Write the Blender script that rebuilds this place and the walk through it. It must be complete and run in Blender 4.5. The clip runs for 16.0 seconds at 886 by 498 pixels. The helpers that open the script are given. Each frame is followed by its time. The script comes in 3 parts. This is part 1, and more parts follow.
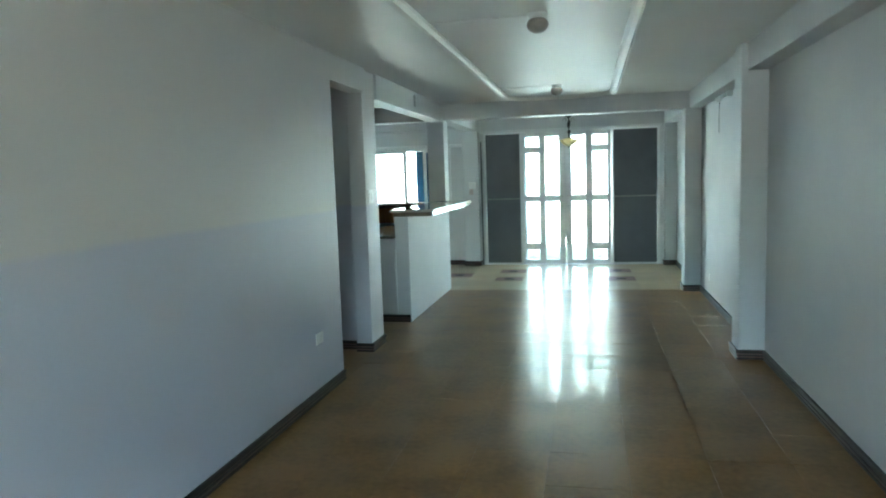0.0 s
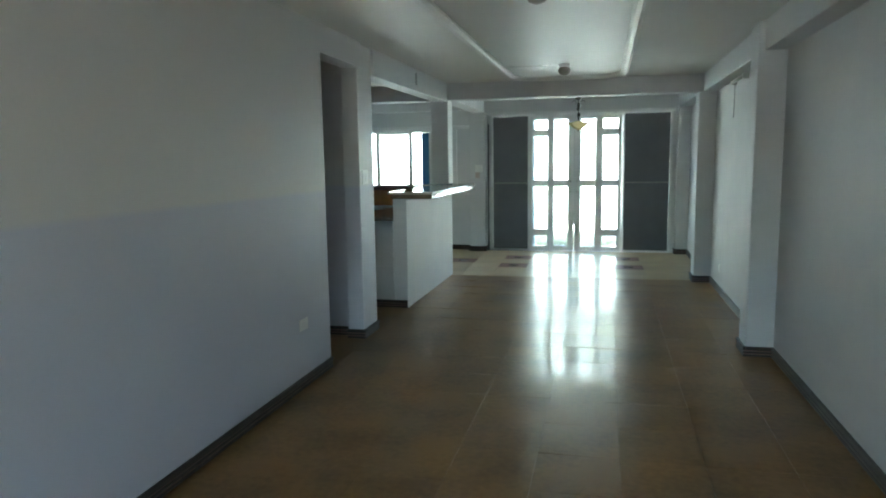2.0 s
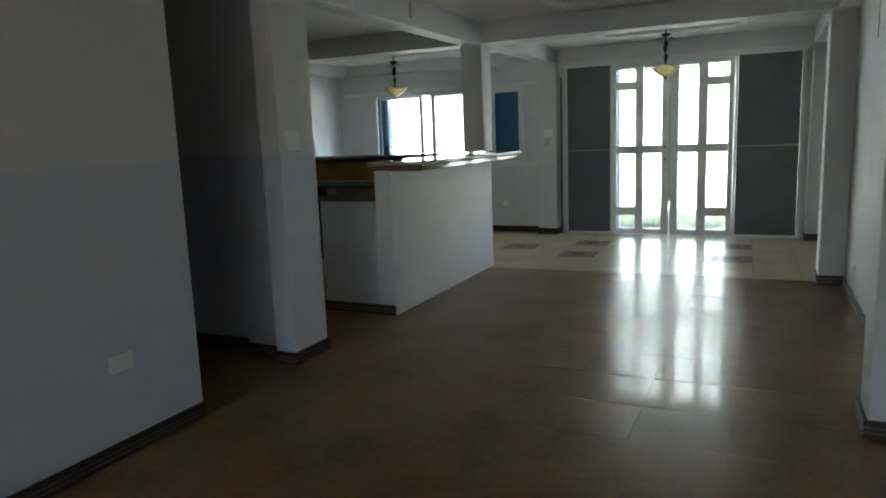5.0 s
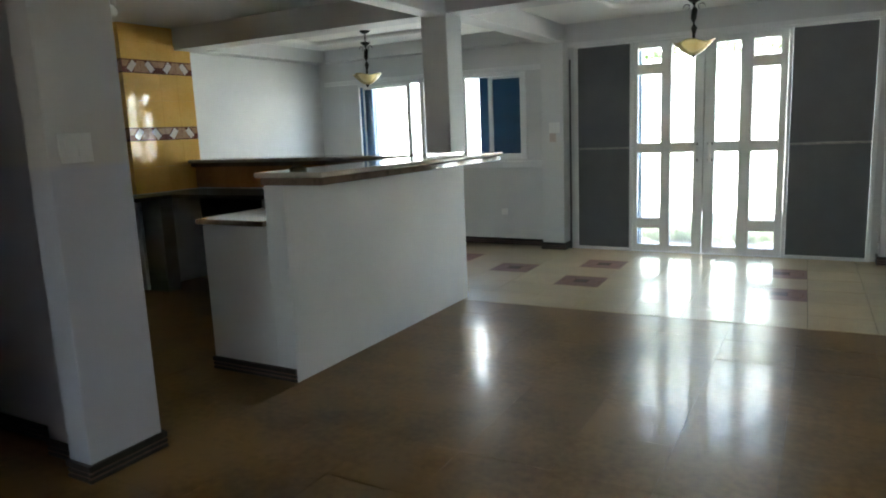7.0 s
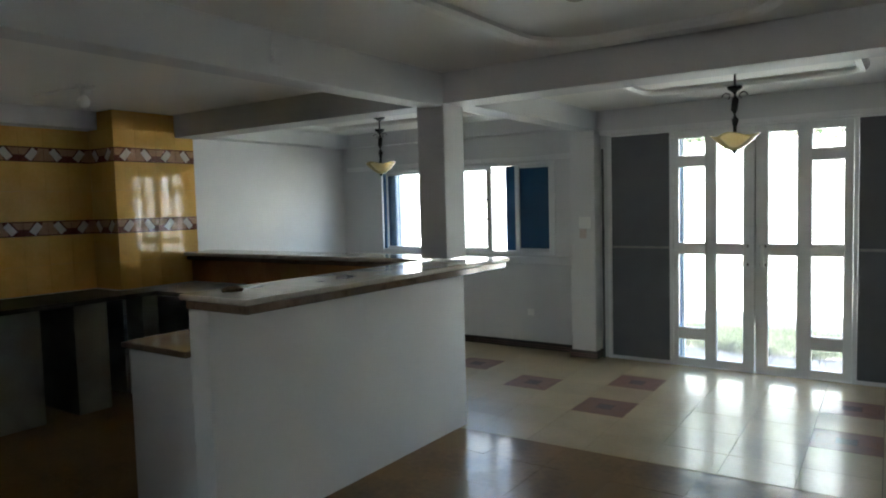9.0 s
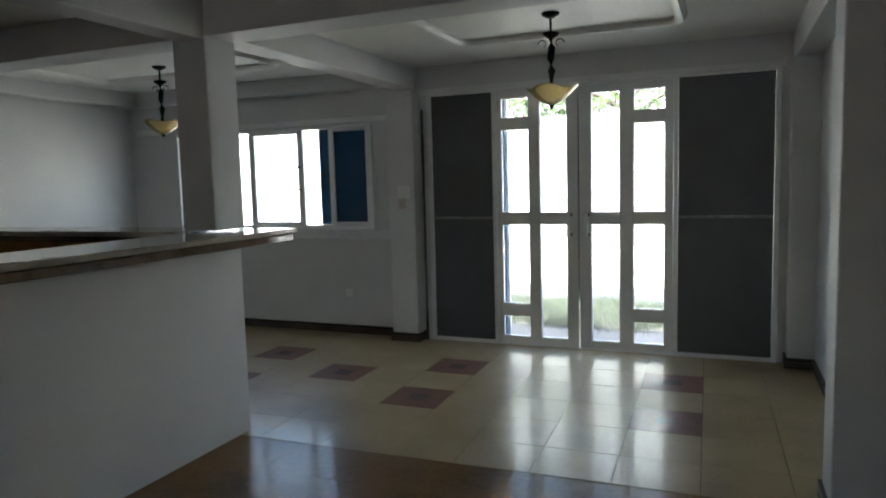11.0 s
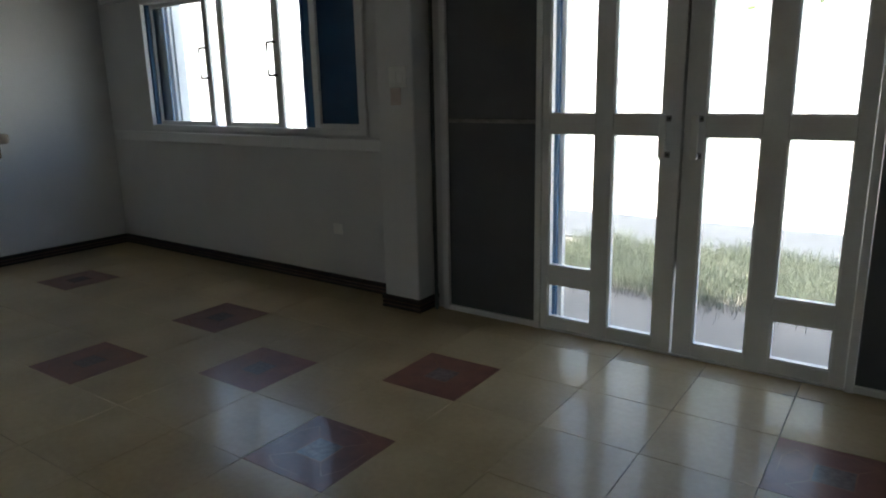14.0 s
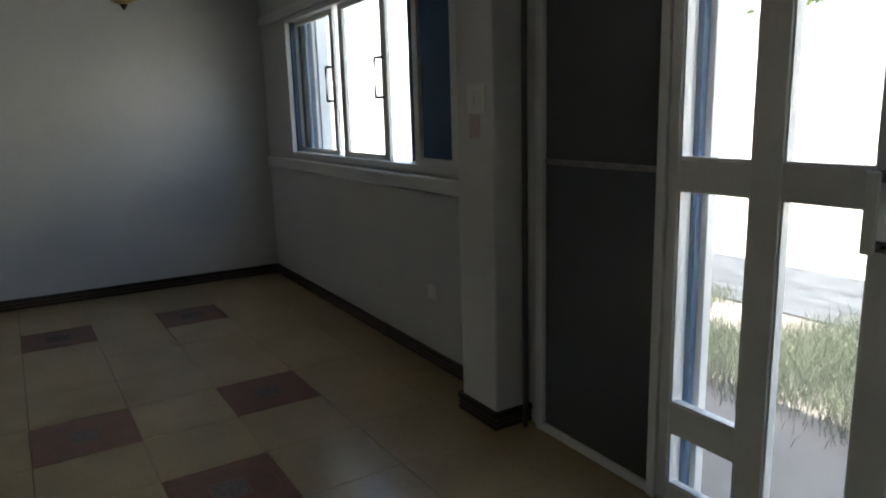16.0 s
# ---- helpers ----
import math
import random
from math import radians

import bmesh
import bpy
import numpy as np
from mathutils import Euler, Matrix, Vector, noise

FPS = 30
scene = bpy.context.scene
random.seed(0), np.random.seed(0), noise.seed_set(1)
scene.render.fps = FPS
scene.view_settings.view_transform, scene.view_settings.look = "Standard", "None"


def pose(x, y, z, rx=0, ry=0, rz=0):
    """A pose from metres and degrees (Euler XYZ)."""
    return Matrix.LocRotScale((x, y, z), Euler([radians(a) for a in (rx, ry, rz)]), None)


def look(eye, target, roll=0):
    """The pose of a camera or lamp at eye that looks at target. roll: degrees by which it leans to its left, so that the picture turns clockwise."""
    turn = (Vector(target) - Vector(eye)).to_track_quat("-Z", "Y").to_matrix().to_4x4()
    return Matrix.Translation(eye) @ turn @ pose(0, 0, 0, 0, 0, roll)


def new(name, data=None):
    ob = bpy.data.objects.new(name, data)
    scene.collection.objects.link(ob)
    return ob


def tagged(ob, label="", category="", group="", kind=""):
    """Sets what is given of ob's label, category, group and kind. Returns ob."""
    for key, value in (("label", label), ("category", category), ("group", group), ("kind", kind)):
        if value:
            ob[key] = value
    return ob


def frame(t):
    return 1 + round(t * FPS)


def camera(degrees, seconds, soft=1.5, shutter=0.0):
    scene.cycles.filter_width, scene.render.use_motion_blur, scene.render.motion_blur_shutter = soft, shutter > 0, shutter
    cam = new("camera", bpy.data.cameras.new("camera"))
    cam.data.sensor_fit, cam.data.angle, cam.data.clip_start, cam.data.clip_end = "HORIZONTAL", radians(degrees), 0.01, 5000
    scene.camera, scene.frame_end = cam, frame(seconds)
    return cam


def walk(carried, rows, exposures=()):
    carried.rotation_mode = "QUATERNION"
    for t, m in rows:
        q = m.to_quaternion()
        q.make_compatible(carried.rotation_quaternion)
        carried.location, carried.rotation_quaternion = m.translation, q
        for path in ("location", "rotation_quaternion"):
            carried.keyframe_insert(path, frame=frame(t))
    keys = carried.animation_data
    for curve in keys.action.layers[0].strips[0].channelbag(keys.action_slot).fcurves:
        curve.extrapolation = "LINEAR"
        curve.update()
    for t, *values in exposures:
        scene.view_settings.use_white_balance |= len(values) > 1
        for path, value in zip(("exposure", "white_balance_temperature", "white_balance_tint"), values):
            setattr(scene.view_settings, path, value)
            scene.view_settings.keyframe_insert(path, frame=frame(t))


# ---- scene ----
cam = camera(65.9, 16.0, soft=2.0)
PATH = [
    (0, (0.096, 0.188, 1.485), (-0.327, 2.131, 1.274), -1.9),
    (0.5, (0.13, 0.133, 1.537), (-0.331, 2.076, 1.44), -1.4),
    (1, (0.147, 0.21, 1.545), (-0.383, 2.138, 1.486), -1.0),
    (1.5, (0.153, 0.248, 1.549), (-0.393, 2.167, 1.411), -0.8),
    (2, (0.179, 0.449, 1.468), (-0.28, 2.378, 1.209), -0.8),
    (2.5, (0.268, 0.706, 1.402), (-0.174, 2.632, 1.094), -2.8),
    (3, (0.447, 0.985, 1.35), (-0.011, 2.908, 1.045), -0.2),
    (3.5, (0.559, 1.347, 1.33), (0.124, 3.275, 1.024), -1.5),
    (4, (0.658, 1.711, 1.311), (0.021, 3.565, 0.919), -1.3),
    (4.5, (0.725, 2.11, 1.359), (-0.086, 3.888, 0.933), -1.0),
    (5, (0.767, 2.499, 1.326), (-0.077, 4.284, 1.002), -2.2),
    (7.5, (0.773, 4.533, 1.358), (-0.277, 6.203, 1.026), -2.8),
    (8, (0.808, 4.831, 1.404), (-0.377, 6.434, 1.241), -3.0),
    (8.5, (0.811, 5.012, 1.498), (-0.404, 6.598, 1.395), -1.6),
    (9, (0.825, 5.045, 1.534), (-0.31, 6.687, 1.403), -1.5),
    (9.5, (0.9, 5.073, 1.57), (0.198, 6.944, 1.473), -1.0),
    (11.8, (0.742, 6.503, 1.307), (-0.073, 8.282, 0.894), -3.6),
    (12, (0.734, 6.661, 1.296), (-0.08, 8.42, 0.805), -4.9),
    (12.5, (0.801, 7.084, 1.263), (-0.218, 8.741, 0.799), -0.7),
    (13, (0.757, 7.51, 1.257), (-0.241, 9.183, 0.804), -1.0),
    (13.5, (0.698, 7.892, 1.271), (-0.405, 9.508, 0.854), -2.5),
    (14, (0.637, 8.288, 1.259), (-0.511, 9.86, 0.799), -1.2),
    (14.5, (0.555, 8.717, 1.285), (-0.616, 10.278, 0.846), -2.3),
    (15, (0.538, 9.105, 1.291), (-0.866, 10.46, 0.851), -0.1),
    (15.5, (0.48, 9.482, 1.266), (-1.069, 10.692, 0.896), -0.4),
    (16, (0.437, 9.732, 1.275), (-1.249, 10.734, 0.881), -1.6),
]
EXPOSURES = [(0, 4.6, 5300, -16), (1, 4.5, 5850, -9), (1.5, 4.35, 5600, -11), (2.5, 3.9, 5600, -9), (3.5, 3.5, 5900, -4), (5, 3.65, 6000, -2), (7.5, 4.05, 6200, 1), (8, 3.8, 6200, 1), (9, 3.52, 6150, 2), (12, 2.6, 6250, 4), (16, 2.1, 6650, 6)]
walk(cam, [(t, look(e, g, r)) for t, e, g, r in PATH], EXPOSURES)

# ---- world and sun ----
SUN_EL, SUN_AZ = 70.0, 205.0
world = bpy.data.worlds.new("sky")
scene.world = world
world.use_nodes = True
wn = world.node_tree
sky = wn.nodes.new("ShaderNodeTexSky")
sky.sky_type = "NISHITA"
sky.sun_disc = False
sky.sun_elevation, sky.sun_rotation = radians(SUN_EL), radians(SUN_AZ)
sky.dust_density = 3.0
wn.links.new(sky.outputs[0], wn.nodes["Background"].inputs[0])
wn.nodes["Background"].inputs[1].default_value = 0.15
sun = new("sun", bpy.data.lights.new("sun", "SUN"))
sun.data.energy, sun.data.angle, sun.data.color = 4.2, radians(0.6), (1.0, 0.96, 0.9)
az, el = radians(SUN_AZ), radians(SUN_EL)
sun.matrix_world = look((0, 0, 30), Vector((0, 0, 30)) - Vector((math.sin(az) * math.cos(el), math.cos(az) * math.cos(el), math.sin(el))))


# ---- materials ----
def material(name, a, b, rough=0.5, scale=6.0, fine=90.0, bump=0.05, metal=0.0, spread=0.05, stretch=(1, 1, 1), coat=0.0, coat_rough=0.03, spec=0.5, stain=0.3):
    """Two colours mixed by large blotches and fine grain, with roughness variation and relief, in metres of the place."""
    m = bpy.data.materials.new(name)
    m.use_nodes = True
    n, l = m.node_tree.nodes, m.node_tree.links
    p = n["Principled BSDF"]
    geo = n.new("ShaderNodeNewGeometry")
    mp = n.new("ShaderNodeMapping")
    mp.inputs["Scale"].default_value = stretch
    l.new(geo.outputs["Position"], mp.inputs[0])
    big, small = n.new("ShaderNodeTexNoise"), n.new("ShaderNodeTexNoise")
    for t, s, d in ((big, scale, 6), (small, fine, 3)):
        t.inputs["Scale"].default_value, t.inputs["Detail"].default_value = s, d
        l.new(mp.outputs[0], t.inputs["Vector"])
    mixf = n.new("ShaderNodeMath")
    mixf.operation = "MULTIPLY_ADD"
    l.new(small.outputs[0], mixf.inputs[0])
    mixf.inputs[1].default_value = stain
    l.new(big.outputs[0], mixf.inputs[2])
    ramp = n.new("ShaderNodeValToRGB")
    ramp.color_ramp.elements[0].position, ramp.color_ramp.elements[1].position = 0.38, 0.82
    ramp.color_ramp.elements[0].color, ramp.color_ramp.elements[1].color = (*a, 1), (*b, 1)
    l.new(mixf.outputs[0], ramp.inputs[0])
    l.new(ramp.outputs[0], p.inputs["Base Color"])
    mr = n.new("ShaderNodeMapRange")
    mr.inputs["To Min"].default_value, mr.inputs["To Max"].default_value = max(0.02, rough - spread), min(1, rough + spread)
    l.new(big.outputs[0], mr.inputs["Value"])
    l.new(mr.outputs[0], p.inputs["Roughness"])
    p.inputs["Metallic"].default_value = metal
    p.inputs["Coat Weight"].default_value, p.inputs["Coat Roughness"].default_value = coat, coat_rough
    p.inputs["Specular IOR Level"].default_value = spec
    bp = n.new("ShaderNodeBump")
    bp.inputs["Strength"].default_value, bp.inputs["Distance"].default_value = bump, 0.01
    l.new(mixf.outputs[0], bp.inputs["Height"])
    l.new(bp.outputs[0], p.inputs["Normal"])
    l.new(bp.outputs[0], p.inputs["Coat Normal"])
    return m


def tint_by_piece(m, amount):
    """Each piece a little lighter or darker than its neighbours."""
    n, l = m.node_tree.nodes, m.node_tree.links
    p = n["Principled BSDF"]
    source = p.inputs["Base Color"].links[0].from_socket
    info = n.new("ShaderNodeObjectInfo")
    mr = n.new("ShaderNodeMapRange")
    mr.inputs["To Min"].default_value, mr.inputs["To Max"].default_value = 1 - amount, 1 + amount
    hsv = n.new("ShaderNodeHueSaturation")
    l.new(info.outputs["Random"], mr.inputs["Value"])
    l.new(mr.outputs[0], hsv.inputs["Value"])
    l.new(source, hsv.inputs["Color"])
    l.new(hsv.outputs[0], p.inputs["Base Color"])
    return m


def two_tone(name, low, high, level):
    """Wall paint in two coats: the older one below, a warmer one above an uneven line."""
    m = material(name, low, [c * 1.06 for c in low], 0.42, 1.6, 60, 0.04, spec=0.4)
    n, l = m.node_tree.nodes, m.node_tree.links
    p = n["Principled BSDF"]
    source = p.inputs["Base Color"].links[0].from_socket
    geo, sep = n.new("ShaderNodeNewGeometry"), n.new("ShaderNodeSeparateXYZ")
    l.new(geo.outputs["Position"], sep.inputs[0])
    nz = n.new("ShaderNodeTexNoise")
    nz.inputs["Scale"].default_value = 5
    add = n.new("ShaderNodeMath")
    add.operation = "MULTIPLY_ADD"
    l.new(nz.outputs[0], add.inputs[0])
    add.inputs[1].default_value = 0.03
    l.new(sep.outputs["Z"], add.inputs[2])
    mr = n.new("ShaderNodeMapRange")
    mr.inputs["From Min"].default_value, mr.inputs["From Max"].default_value = level, level + 0.03
    l.new(add.outputs[0], mr.inputs["Value"])
    mix = n.new("ShaderNodeMix")
    mix.data_type = "RGBA"
    l.new(mr.outputs[0], mix.inputs[0])
    l.new(source, mix.inputs[6])
    mix.inputs[7].default_value = (*high, 1)
    l.new(mix.outputs[2], p.inputs["Base Color"])
    return m


WALL = two_tone("wall_paint", (0.54, 0.545, 0.60), (0.635, 0.617, 0.588), 1.265)
PLAIN = material("light_wall_paint", (0.605, 0.61, 0.61), (0.675, 0.675, 0.665), 0.6, 1.8, 70, 0.04, spec=0.3)
CEIL = material("ceiling_paint", (0.76, 0.75, 0.72), (0.82, 0.81, 0.77), 0.50, 0.8, 40, 0.02, spread=0.04, spec=0.4)
BROWN = tint_by_piece(material("brown_floor_tile", (0.120, 0.066, 0.024), (0.25, 0.146, 0.058), 0.34, 2.2, 26, 0.012, spread=0.06, stain=0.45, spec=0.12, coat=0.23, coat_rough=0.10), 0.05)
CREAM = tint_by_piece(material("cream_floor_tile", (0.37, 0.27, 0.140), (0.50, 0.385, 0.215), 0.38, 2.5, 40, 0.014, spread=0.06, spec=0.36, coat=0.40, coat_rough=0.13), 0.04)
GROUT = material("dark_grout", (0.06, 0.045, 0.03), (0.11, 0.085, 0.06), 0.9, 12, 120, 0.2)
RED = tint_by_piece(material("red_brown_tile", (0.140, 0.056, 0.036), (0.225, 0.092, 0.060), 0.40, 9, 60, 0.04, spread=0.05, spec=0.4, coat=0.35, coat_rough=0.13), 0.06)
REDLINE = material("pale_tile_lines", (0.27, 0.15, 0.115), (0.36, 0.22, 0.17), 0.2, 12, 80, 0.03)
BLUETILE = material("blue_grey_mosaic", (0.17, 0.135, 0.13), (0.28, 0.23, 0.22), 0.2, 45, 140, 0.1)
BASE = material("dark_brown_skirting_tile", (0.018, 0.014, 0.011), (0.045, 0.033, 0.025), 0.45, 9, 80, 0.05)
RIB = material("red_brown_skirting_line", (0.10, 0.055, 0.04), (0.19, 0.115, 0.085), 0.5, 14, 90, 0.05)
WHITE = material("white_metal_paint", (0.68, 0.69, 0.69), (0.78, 0.78, 0.77), 0.35, 4, 60, 0.03)
SCREEN = material("dark_grey_sheet", (0.078, 0.084, 0.088), (0.108, 0.114, 0.118), 0.45, 2.5, 240, 0.04)
REVEAL = material("pale_blue_outside_paint", (0.52, 0.58, 0.64), (0.62, 0.67, 0.72), 0.6, 4, 60, 0.06)
BLUE = material("blue_shutter_paint", (0.012, 0.065, 0.16), (0.022, 0.10, 0.22), 0.4, 5, 60, 0.04)
MARBLE = material("brown_marble_top", (0.055, 0.038, 0.027), (0.19, 0.135, 0.095), 0.09, 9, 50, 0.006, spread=0.03, stain=0.6)
PALEMARBLE = material("pale_marble_bar_top", (0.36, 0.30, 0.24), (0.56, 0.50, 0.43), 0.10, 7, 50, 0.01, spread=0.04, stain=0.5)
DARKTOP = material("dark_stone_top", (0.035, 0.03, 0.025), (0.09, 0.075, 0.06), 0.36, 9, 70, 0.03)
# near-black colour for the shade inside the open counter bays
BAYSHADE = material("painted_bay_shade", (0.008, 0.007, 0.006), (0.015, 0.013, 0.012), 0.8, 6, 60, 0.05)
PLASTER = material("bare_grey_plaster", (0.24, 0.23, 0.20), (0.33, 0.32, 0.29), 0.7, 5, 60, 0.1)
YELLOW = tint_by_piece(material("yellow_wall_tile", (0.70, 0.41, 0.10), (0.80, 0.51, 0.16), 0.05, 5, 40, 0.004, spread=0.02), 0.03)
BACKTILE = tint_by_piece(material("brown_orange_wall_tile", (0.30, 0.13, 0.05), (0.44, 0.21, 0.085), 0.15, 5, 40, 0.01), 0.05)
BANDDARK = material("dark_red_border", (0.10, 0.03, 0.018), (0.17, 0.06, 0.035), 0.2, 14, 60, 0.02)
BANDTAN = material("tan_border", (0.34, 0.19, 0.10), (0.48, 0.29, 0.165), 0.2, 14, 70, 0.02)
BANDPALE = material("cream_border", (0.62, 0.52, 0.42), (0.74, 0.66, 0.56), 0.15, 14, 70, 0.02)
PATCH = material("bare_plaster_patch", (0.50, 0.42, 0.385), (0.60, 0.52, 0.48), 0.8, 20, 80, 0.1)
IRON = material("black_iron", (0.012, 0.011, 0.011), (0.03, 0.027, 0.025), 0.45, 20, 120, 0.1, metal=0.5)
AMBER = material("amber_glass_shade", (0.74, 0.56, 0.20), (0.90, 0.76, 0.40), 0.35, 16, 80, 0.03)
AMBER.node_tree.nodes["Principled BSDF"].inputs["Transmission Weight"].default_value = 0.5
AMBER.node_tree.nodes["Principled BSDF"].inputs["IOR"].default_value = 1.2
PLASTIC = material("white_plastic", (0.76, 0.76, 0.73), (0.84, 0.84, 0.81), 0.35, 6, 60, 0.02)
GLOBE = material("frosted_globe_glass", (0.30, 0.26, 0.22), (0.42, 0.37, 0.32), 0.36, 12, 60, 0.03)
LUG = material("dull_grey_metal", (0.16, 0.15, 0.14), (0.30, 0.29, 0.27), 0.45, 30, 120, 0.05, metal=0.1)
BRASS = material("old_brass", (0.09, 0.065, 0.035), (0.16, 0.11, 0.06), 0.35, 20, 90, 0.05, metal=0.8)
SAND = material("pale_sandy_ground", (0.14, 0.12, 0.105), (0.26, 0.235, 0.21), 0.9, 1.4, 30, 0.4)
# the same sand beyond the path, with the sun's glare put into its colour
GLARESAND = material("glare_whitened_sand", (0.50, 0.47, 0.42), (0.70, 0.67, 0.62), 0.9, 0.8, 20, 0.3)
PATHSTONE = material("grey_rubble_path", (0.02, 0.023, 0.028), (0.10, 0.104, 0.115), 0.85, 7, 40, 0.6, stretch=(0.6, 2, 1))
LEAF = material("dry_green_grass", (0.05, 0.070, 0.040), (0.13, 0.145, 0.092), 0.7, 3, 40, 0.05)
TREELEAF = material("tree_leaf", (0.05, 0.09, 0.02), (0.12, 0.17, 0.05), 0.6, 3, 30, 0.05)
BARK = material("bark", (0.10, 0.07, 0.05), (0.2, 0.15, 0.11), 0.9, 12, 60, 0.5)
HOUSE = material("white_plaster_outside", (0.70, 0.69, 0.66), (0.82, 0.81, 0.78), 0.8, 1.5, 30, 0.1)

GLASS = bpy.data.materials.new("window_glass")
GLASS.use_nodes = True
gn = GLASS.node_tree
gp = gn.nodes["Principled BSDF"]
gp.inputs["Base Color"].default_value = (0.97, 0.99, 0.98, 1)
gp.inputs["Transmission Weight"].default_value = 1.0
gp.inputs["IOR"].default_value = 1.01
gp.inputs["Roughness"].default_value = 0.0
film, dust, blotch, share = (gn.nodes.new(k) for k in ("ShaderNodeBsdfTranslucent", "ShaderNodeMixShader", "ShaderNodeTexNoise", "ShaderNodeMapRange"))
film.inputs["Color"].default_value = (0.85, 0.87, 0.86, 1)
spot = gn.nodes.new("ShaderNodeNewGeometry")
blotch.inputs["Scale"].default_value, blotch.inputs["Detail"].default_value = 3.5, 5
share.inputs["To Min"].default_value, share.inputs["To Max"].default_value = 0.01, 0.045
gn.links.new(spot.outputs["Position"], blotch.inputs["Vector"])
gn.links.new(blotch.outputs[0], share.inputs["Value"])
gn.links.new(share.outputs[0], dust.inputs[0])
gn.links.new(gp.outputs[0], dust.inputs[1])
gn.links.new(film.outputs[0], dust.inputs[2])
gn.links.new(dust.outputs[0], gn.nodes["Material Output"].inputs[0])


# ---- mesh helpers ----
def add_box(bm, x0, x1, y0, y1, z0, z1, bevel=0.0, mat=0):
    made = bmesh.ops.create_cube(bm, size=1.0, matrix=Matrix.Translation(((x0 + x1) / 2, (y0 + y1) / 2, (z0 + z1) / 2)) @ Matrix.Diagonal((x1 - x0, y1 - y0, z1 - z0, 1)))
    vs = made["verts"]
    faces = {f for v in vs for f in v.link_faces}
    for f in faces:
        f.material_index = mat
    if bevel:
        done = bmesh.ops.bevel(bm, geom=list({e for v in vs for e in v.link_edges}), offset=bevel, segments=2, affect="EDGES", profile=0.5)
        for f in done["faces"]:
            f.material_index = mat


def add_tube(bm, points, radii, sides=12, mat=0):
    """A round bar through points, with a radius at each."""
    rings = []
    for i, (p, r) in enumerate(zip(points, radii)):
        a, b = Vector(points[max(0, i - 1)]), Vector(points[min(len(points) - 1, i + 1)])
        q = (b - a).to_track_quat("Z", "Y")
        rings.append([bm.verts.new(Vector(p) + q @ Vector((r * math.cos(2 * math.pi * k / sides), r * math.sin(2 * math.pi * k / sides), 0))) for k in range(sides)])
    for u, v in zip(rings, rings[1:]):
        for k in range(sides):
            f = bm.faces.new((u[k], u[(k + 1) % sides], v[(k + 1) % sides], v[k]))
            f.smooth, f.material_index = True, mat
    for ring, flip in ((rings[0], True), (rings[-1], False)):
        f = bm.faces.new(ring[::-1] if flip else ring)
        f.material_index = mat


def finish(bm, name, mats, parent=None, smooth=False):
    me = bpy.data.meshes.new(name)
    if smooth:
        for f in bm.faces:
            f.smooth = True
    bm.to_mesh(me)
    bm.free()
    for m in mats if isinstance(mats, (list, tuple)) else [mats]:
        me.materials.append(m)
    ob = new(name, me)
    ob.parent = parent
    return ob


def boxes(name, mats, items, parent=None, bevel=0.0):
    """One mesh of several boxes x0, x1, y0, y1, z0, z1."""
    bm = bmesh.new()
    for it in items:
        add_box(bm, *it[:6], bevel=bevel, mat=it[6] if len(it) > 6 else 0)
    return finish(bm, name, mats, parent)


def structure(name, label, category, mats, items, bevel=0.0):
    return tagged(boxes(name, mats, items, bevel=bevel), label, category, kind="structure")


def empty_thing(name, place, label, category, group=""):
    ob = new(name)
    ob.location = place
    return tagged(ob, label, category, group)


# ---- plan ----
XL, XR = -1.717, 1.393        # hall walls
XW = -5.04                    # far left wall of dining room and kitchen
YB, YF = -2.6, 11.39         # behind the start, window wall
ZC, ZB = 2.39, 2.19          # ceiling, underside of beams
DOOR0, DOOR1 = -1.61, 1.155  # opening for doors and side panels
WIN0, WIN1, WZ0, WZ1 = -4.43, -2.166, 0.985, 1.945
YEDGE = 8.95                 # a joint line of the brown floor, by its end
COLUMN = (-1.93, -1.713, 8.76, 9.0)

floor = structure("floor", "dark mortar bed under polished floor tiles", "floor", GROUT, [(XW - 0.2, XR + 0.2, YB - 0.2, YF + 0.12, -0.15, -0.008)])
structure("ceiling", "pale painted plaster ceiling with a satin sheen", "ceiling", CEIL, [(XW - 0.2, XR + 0.2, YB - 0.2, YF + 0.25, ZC, ZC + 0.15)])

structure("wall_left", "grey painted hall wall in two tones", "wall", WALL,
          [(XL - 0.15, XL, YB, 4.90, 0, ZC), (XL - 0.15, XL, 4.90, 5.69, 2.2, ZC)])
structure("wall_right", "pale grey painted side wall", "wall", PLAIN, [(XR, XR + 0.15, YB, YF + 0.25, 0, ZC)])
structure("wall_back", "grey painted wall behind the hall", "wall", WALL,
          [(XL, -1.05, YB - 0.15, YB, 0, ZC), (1.05, XR, YB - 0.15, YB, 0, ZC), (-1.05, 1.05, YB - 0.15, YB, 2.15, ZC), (-1.05, 1.05, YB - 0.15, YB, 0, 0.88)])
structure("wall_corridor", "dark grey wall of the side passage", "wall", WALL,
          [(-2.17, -1.89, 5.775, 5.92, 0, ZC), (-4.4, -2.17, 5.85, 5.92, 0, ZC), (-4.4, XL - 0.15, 4.72, 4.90, 0, ZC), (-4.55, -4.4, 4.72, 5.92, 0, ZC)])
structure("wall_pier", "grey painted pier beside the passage", "wall", WALL, [(-1.89, -1.75, 5.69, 6.03, 0, ZC)], bevel=0.006)
structure("wall_kitchen_south", "plain wall closing the kitchen", "wall", PLAIN, [(XW, -4.4, 5.78, 5.92, 0, ZC)])
